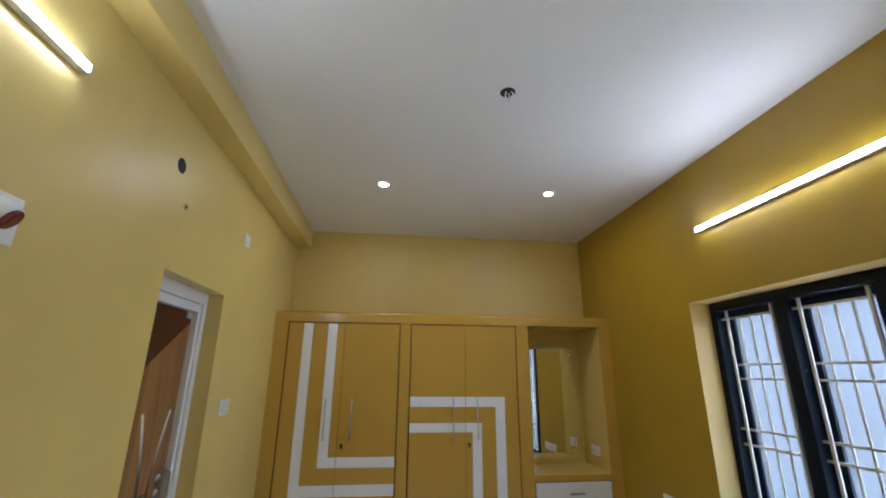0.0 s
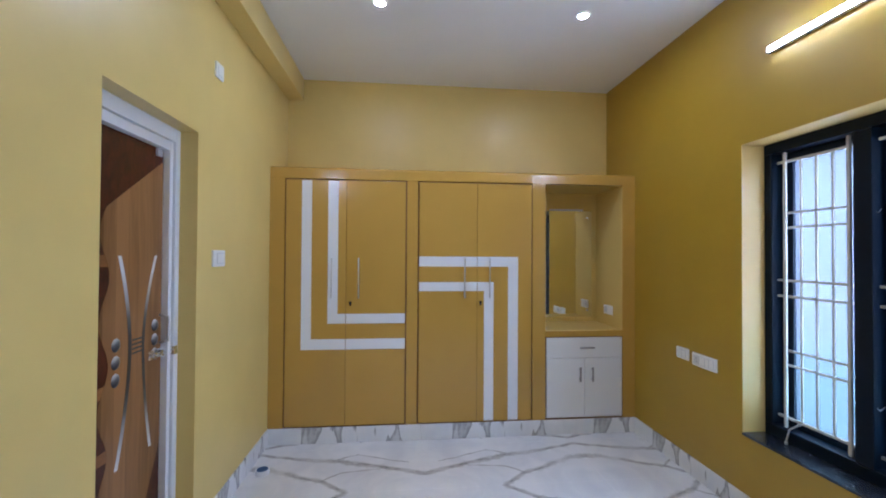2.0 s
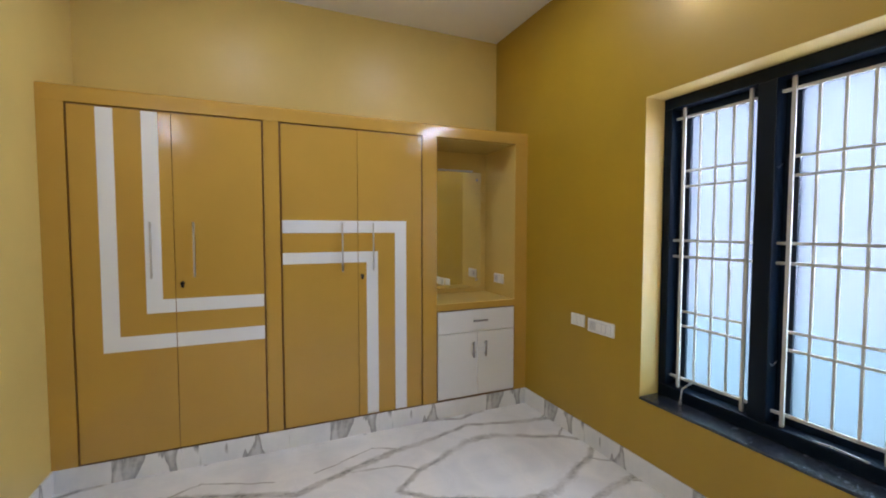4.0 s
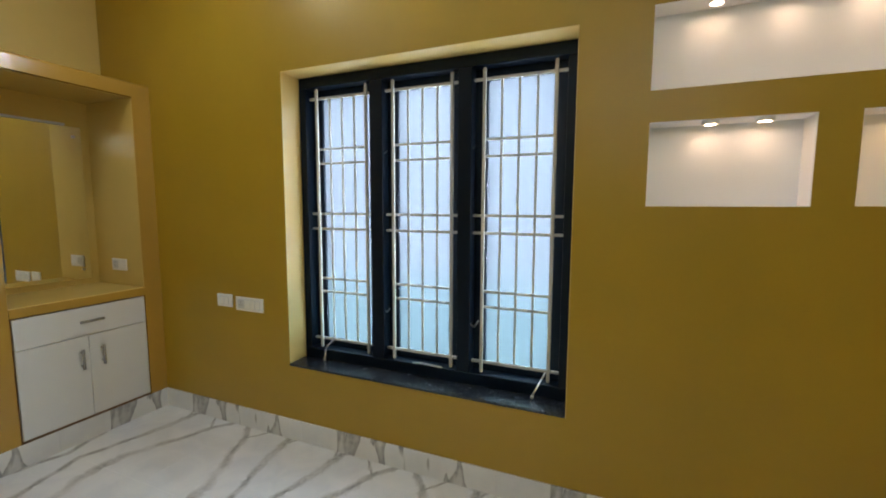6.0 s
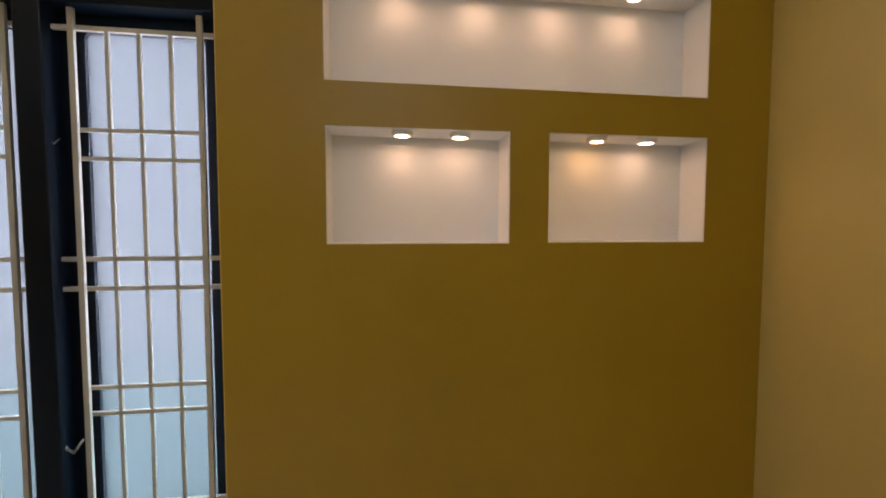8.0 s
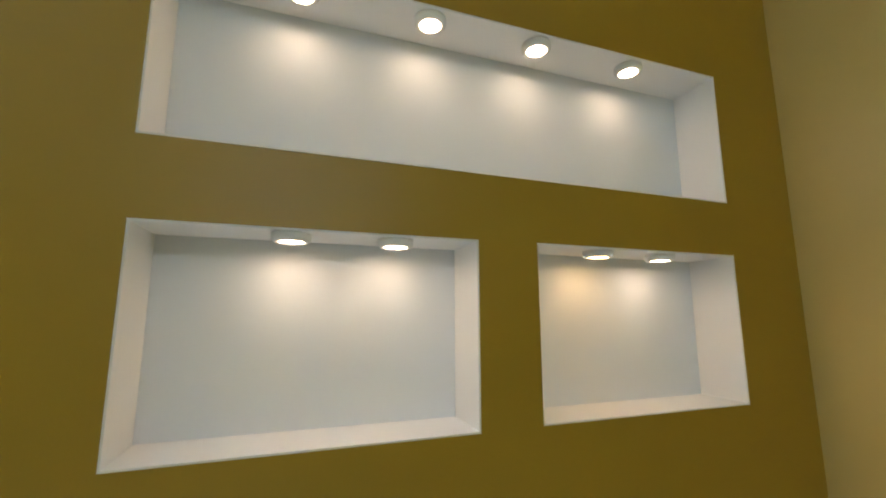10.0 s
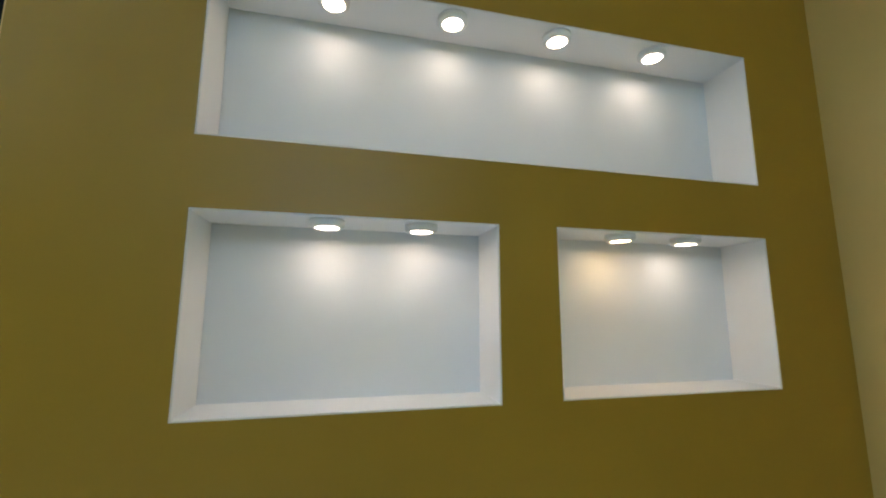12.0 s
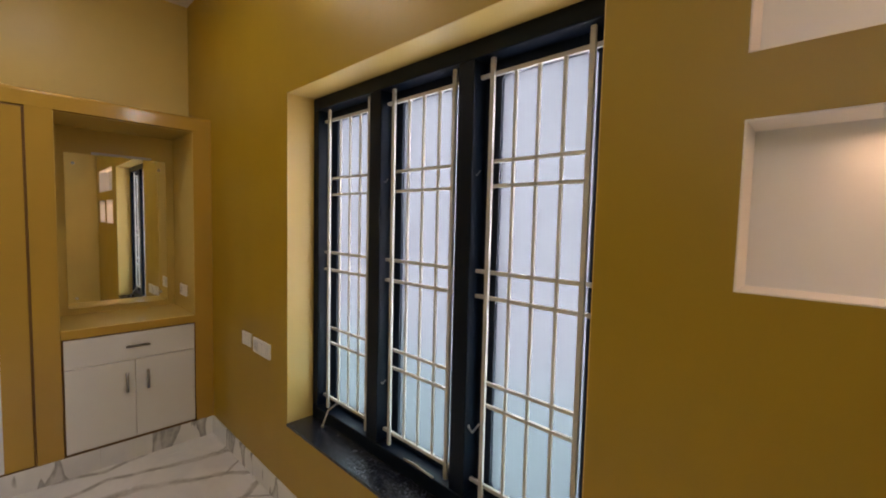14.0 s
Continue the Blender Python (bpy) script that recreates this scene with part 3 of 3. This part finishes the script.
# ---- door ----
FX = XL - 0.085
fr = thing("door_1", "closed wood-print bathroom door in a white frame", "door", "structure", at=(FX, -1.5, 0))
inv = Matrix.Translation((-FX, 1.5, 0))
dy0, dy1, dz1 = -1.838, -1.154, 2.12
J, J2, JT, JT2 = 0.040, 0.030, 0.066, 0.048
part("door_frame", boxes((FX - 0.07, FX, dy1 - J, dy1, 0, dz1), (FX - 0.07, FX, dy0, dy0 + J, 0, dz1), (FX - 0.07, FX, dy0 + J, dy1 - J, dz1 - JT, dz1),
                         bev=0.003), PVC, fr, "white painted door frame")
ST = FX - 0.012
part("door_stop", boxes((FX - 0.07, ST, dy1 - J - J2, dy1 - J - 0.003, 0, dz1 - JT), (FX - 0.07, ST, dy0 + J + 0.003, dy0 + J + J2, 0, dz1 - JT),
                        (FX - 0.07, ST, dy0 + J + J2, dy1 - J - J2, dz1 - JT - JT2, dz1 - JT - 0.003), bev=0.003), PVC, fr, "white painted frame rebate")
part("frame_groove", boxes((FX - 0.07, FX - 0.03, dy1 - J - 0.004, dy1 - J + 0.001, 0, dz1 - JT), (FX - 0.07, FX - 0.03, dy0 + J - 0.001, dy0 + J + 0.004, 0, dz1 - JT),
                           (FX - 0.07, FX - 0.03, dy0 + J, dy1 - J, dz1 - JT - 0.004, dz1 - JT + 0.001)), PLASTIC_GREY, fr, "grey groove in the frame")
LX = FX - 0.045                                    # face of the leaf
ly0, ly1, lz1 = dy0 + J + J2, dy1 - J - J2, dz1 - JT - JT2
leaf = part("door_leaf", boxes((LX - 0.024, LX, ly0 + 0.001, ly1 - 0.001, 0.006, lz1 - 0.001)), WALNUT, fr, "dark walnut print door leaf")


def on_leaf(y, z):
    """From the drawing of the door to its face."""
    return -3.32 + (y + 3.32) * 0.967, 1.49 + (z - 1.49) * 0.967


def lay(name, loop, mat, k, label=""):
    loop = [on_leaf(*q) for q in loop]
    loop = [(max(min(a, ly1 - 0.0015), ly0 + 0.0015), b) for a, b in loop]
    return part(name, polygon(loop, yz(LX + 0.0004 * k), (0.0006, 0, 0)), mat, leaf, label)


wave = [(-1.560 + 0.030 * math.cos((z - 1.398) / 0.375 * 2 * math.pi), z) for z in np.linspace(1.69, 0.10, 60)]
lay("oak_panel", [(-1.143, 1.964), (-1.143, 0.56), (-1.36, 0.10)] + [(float(a), float(b)) for a, b in reversed(wave)], OAK, 2, "light oak print panel with a wavy edge")
for z in (1.47, 1.20, 0.93, 0.66, 0.39):
    lay("teak_band", rect(-1.70, -1.50, z - 0.028, z + 0.022), TEAK, 1)


def curve_strip(y_mid, y_end0, y_end1, z0, z1, w, k):
    loop_a, loop_b = [], []
    for s in np.linspace(0, 1, 26):
        z = z0 + (z1 - z0) * s
        q = (s - 0.55) / 0.55 if s < 0.55 else (s - 0.55) / 0.45
        end = y_end0 if s < 0.55 else y_end1
        y = y_mid + (end - y_mid) * abs(q) ** 1.7
        loop_a.append((float(y - w / 2), float(z)))
        loop_b.append((float(y + w / 2), float(z)))
    lay("silver_curve", loop_a + loop_b[::-1], SILVER, 4, "shaded silver curved inlay")


curve_strip(-1.392, -1.474, -1.470, 0.566, 1.488, 0.023, 4)
curve_strip(-1.298, -1.234, -1.206, 0.566, 1.488, 0.020, 4)
for z in (1.045, 1.065, 1.085, 1.105):
    lay("dark_bar", rect(-1.376, -1.302, z - 0.004, z + 0.004), SILVER, 3)
for y, zs in ((-1.485, (1.105, 1.030, 0.955)), (-1.207, (1.145, 1.075, 1.005))):
    for z in zs:
        yy, zz = on_leaf(y, z)
        bm = bmesh.new()
        bmesh.ops.create_uvsphere(bm, u_segments=18, v_segments=10, radius=1.0, matrix=Matrix.LocRotScale((LX, yy, zz), None, (0.010, 0.027, 0.029)))
        part("dome", bm, BUTTON, leaf, "grey dome stud with highlight and shade in its print", True)
bm = bent_rod(bmesh.new(), [(LX, ly1 - 0.012, 1.20), (LX + 0.04, ly1 - 0.012, 1.19), (LX + 0.04, ly1 - 0.012, 1.075), (LX, ly1 - 0.012, 1.065)], 0.006)
part("pull_handle", bm, CHROME, leaf, "chrome pull handle", True)
bm = boxes((LX, LX + 0.006, ly1 - 0.100, ly1 - 0.002, 0.998, 1.040), (LX + 0.006, LX + 0.024, ly1 - 0.088, ly1 - 0.066, 1.006, 1.032), (LX + 0.006, LX + 0.024, ly1 - 0.032, ly1 - 0.012, 1.006, 1.032), bev=0.002)
rod(bm, (LX + 0.017, ly1 - 0.098, 1.019), (LX + 0.017, ly1 + 0.050, 1.019), 0.0075, 16)
rod(bm, (LX + 0.017, ly1 - 0.050, 1.019), (LX + 0.042, ly1 - 0.050, 1.012), 0.006, 14)
part("tower_bolt", bm, BOLT, leaf, "chrome tower bolt", True)
part("bolt_keeper", boxes((FX - 0.022, FX + 0.010, dy1 - J - 0.012, dy1 - J + 0.018, 0.998, 1.040), bev=0.002), BOLT, fr, "chrome bolt keeper")
part("top_bolt", boxes((LX, LX + 0.012, ly1 - 0.065, ly1 - 0.025, lz1 - 0.040, lz1 - 0.004), bev=0.002), PLASTIC_GREY, leaf, "small grey latch at the door top")
for o in fr.children:
    o.matrix_parent_inverse = inv


# ---- lamps ----
def led_tube(x, y0, y1, z, side):
    ob = thing("led_batten", "lit slim white LED batten lamp on the wall", "wall lamp", group="LED battens", at=(x, (y0 + y1) / 2, z))
    inv = Matrix.Translation((-x, -(y0 + y1) / 2, -z))
    h = part("housing", boxes((x, x + side * 0.027, y0, y1, z - 0.017, z + 0.017), bev=0.003), PLASTIC, ob)
    d = part("diffuser", boxes((x + side * 0.0272, x + side * 0.034, y0 + 0.006, y1 - 0.006, z - 0.013, z + 0.013)), LED, ob, "glowing diffuser")
    for y in (y0, y1):
        part("end_cap", boxes((x, x + side * 0.034, y - 0.008, y + 0.0055, z - 0.0165, z + 0.0165), bev=0.003), PLASTIC, ob)
    for o in ob.children:
        o.matrix_parent_inverse = inv


led_tube(0.0, -2.544, -1.334, 2.618, -1)
led_tube(XL, -3.72, -2.53, 2.60, 1)


def round_lamp(name, label, group, x, y, z, r, inner, drop, mat):
    ob = thing(name, label, "ceiling lamp" if name == "downlight" else "puck lamp", group=group, at=(x, y, z))
    bm = bmesh.new()
    prof = [(inner, -drop + 0.003), (inner, -drop), (r - 0.004, -drop), (r, -drop + 0.004), (r, 0.0)]
    segs = 32
    rings = [[bm.verts.new((pr * math.cos(2 * math.pi * i / segs), pr * math.sin(2 * math.pi * i / segs), pz)) for i in range(segs)] for pr, pz in prof]
    for a, b in zip(rings, rings[1:]):
        for i in range(segs):
            bm.faces.new((a[i], a[(i + 1) % segs], b[(i + 1) % segs], b[i]))
    bm.faces.new(rings[-1])
    part("rim", bm, PLASTIC, ob, "", True)
    bm = bmesh.new()
    bmesh.ops.create_circle(bm, cap_ends=True, segments=16, radius=inner + 0.0005, matrix=Matrix.Translation((0, 0, -drop + 0.0025)) @ Matrix.Rotation(math.pi, 4, "X"))
    me = bpy.data.meshes.new("diffuser")
    bm.to_mesh(me)
    bm.free()
    me.materials.append(mat)
    d = new("diffuser", me)
    d.parent = ob
    tagged(d, "glowing diffuser disc")


for x in (-2.137, -0.802):
    round_lamp("downlight", "lit round white downlight in the ceiling", "ceiling downlights", x, -0.752, ZC, 0.047, 0.031, 0.008, DOWN)
for i, y in enumerate((-3.207, -3.447, -3.687, -3.935)):
    round_lamp("puck_light", "lit round white puck lamp in the long niche", "niche puck lamps", 0.037, y, 2.185, 0.031, 0.0215, 0.014, PUCK)
for y, z, m in ((-3.213, 1.741, PUCK), (-3.385, 1.741, PUCK), (-3.817, 1.742, PUCK_AMBER), (-3.985, 1.742, PUCK)):
    round_lamp("puck_light", "lit round amber puck lamp in the small niche" if m is PUCK_AMBER else "lit round white puck lamp in the small niche", "niche puck lamps", 0.037, y, z, 0.031, 0.0215, 0.014, m)

# ---- small things ----
ob = thing("cable_box", "open round fan cable box with white wires", "junction box", at=(-1.47, -1.955, ZC))
bm = bmesh.new()
rod(bm, (0, 0, -0.0015), (0, 0, 0.0), 0.040, 28)
part("hole", bm, BLACK, ob, "dark open box")
for dx, dy, h in ((0.006, 0.004, 0.06), (-0.010, -0.006, 0.05), (0.016, -0.010, 0.035)):
    part("wire", bent_rod(bmesh.new(), [(dx, dy, 0.0), (dx * 1.6, dy * 1.6, -h * 0.5), (dx * 0.8, dy * 0.5, -h)], 0.004), PLASTIC, ob, "short white wire", True)
tagged(part("pipe_hole", rod(bmesh.new(), (XL - 0.001, -1.868, 2.607), (XL + 0.0015, -1.868, 2.607), 0.036, 28), BLACK), "round dark pipe hole in the mustard wall", "wall hole")
ob = thing("wall_plug", "small grey screw plug in the wall", "screw plug", at=(XL, -1.767, 2.441))
part("plug", rod(bmesh.new(), (0, 0, 0), (0.004, 0, 0), 0.014, 16), TAN, ob)
part("screw", rod(bmesh.new(), (0.004, 0, 0), (0.008, 0, 0), 0.006, 10), BRASS, ob)
ob = thing("lamp_holder", "white angled lamp holder with a dark red cap on the wall", "lamp holder", at=(XL, -2.635, 2.062))
part("plate", box(bmesh.new(), 0, 0.008, -0.055, 0.055, -0.065, 0.065, 0.003), PLASTIC, ob)
bm = bmesh.new()
bmesh.ops.create_uvsphere(bm, u_segments=24, v_segments=14, radius=0.040, matrix=Matrix.LocRotScale((0.008, -0.034, 0.020), None, (0.7, 1.0, 1.0)))
rod(bm, (0.006, -0.034, 0.020), (0.052, -0.022, -0.014), 0.039, 28, 0.034)
part("holder_body", bm, PLASTIC, ob, "", True)
bm = rod(bmesh.new(), (0.0515, -0.0221, -0.0136), (0.054, -0.0215, -0.0155), 0.030, 28)
part("cap", bm, RED, ob, "dark red round cap", True)
ob = thing("door_stopper", "small round white and blue door stopper on the floor", "door stopper", at=(-2.925, -0.43, 0))
part("ring", rod(bmesh.new(), (0, 0, 0.0005), (0, 0, 0.030), 0.046, 28), PLASTIC, ob)
part("blue_top", rod(bmesh.new(), (0, 0, 0.0296), (0, 0, 0.033), 0.037, 28), BLUE, ob, "blue top disc")

# ---- floor tiles and skirting ----
floor = thing("floor", "polished white marble floor tiles with grey veins", "floor", "structure")
cols = [(XL, -1.82, -3.02, False), (-1.82, -0.62, -0.62, True), (-0.62, 0.0, -0.62, False)]     # x range, x of the tile's own origin, mirrored
rows = []
for r in range(-7, 2):
    y0 = -0.71 + 0.6 * r
    rows.append((max(y0, YB), min(y0 + 0.6, 0.0), y0 if r % 2 == 0 else y0 + 0.6, r % 2 == 1))
meshes = {}
for x0, x1, ox, mx_ in cols:
    for y0, y1, oy, my_ in rows:
        sx, sy = -1 if mx_ else 1, -1 if my_ else 1
        u = sorted(((x0 - ox) * sx, (x1 - ox) * sx))
        v = sorted(((y0 - oy) * sy, (y1 - oy) * sy))
        key = tuple(round(q, 3) for q in (*u, *v))
        if key not in meshes:
            j = 0.0003
            meshes[key] = mesh_of("tile", box(bmesh.new(), u[0] + j, u[1] - j, v[0] + j, v[1] - j, -0.013, 0.0, 0.0006, 1), MARBLE)
        t = new("tile", meshes[key])
        t.parent = floor
        t.location, t.scale = (ox, oy, 0), (sx, sy, 1)
grout = part("grout", boxes((XL, 0, YB, 0, -0.0138, -0.0008)), PLASTIC, floor, "white grout")

SK = 0.127
skirt = thing("baseboard", "white marble skirting tiles with grey veins", "baseboard", "structure")


def skirting(a, b, turn, origin, proud=0.009):
    """Pieces along a wall: from a to b along the local x axis, turned about z at origin."""
    base_m = Matrix.Translation(origin) @ Matrix.Rotation(radians(turn), 4, "Z")
    s, flip = a, False
    while s < b - 0.01:
        e = min(s + 0.6, b)
        me = mesh_of("skirting_tile", box(bmesh.new(), 0.0002, e - s - 0.0002, -proud, -0.0004, 0.0006, SK, 0.0006, 1), MARBLE_SKIRT)
        for vert in me.vertices:
            vert.co.x += 0.6 if flip else 0.0
        ob = new("skirting_tile", me)
        ob.parent = skirt
        ob.matrix_basis = base_m @ Matrix.Translation((s - (0.6 if flip else 0.0), 0, 0))
        s, flip = e, not flip


skirting(0.0, 3.03, 0, (XL, 0.0, 0), 0.004)
skirting(0.0, -YB, -90, (0.0, -0.004, 0))
skirting(0.0, 1.154, 90, (XL, -1.154, 0))
skirting(0.0, -YB - 1.838, 90, (XL, YB, 0))
skirting(0.0, 3.0, 180, (0, YB, 0))
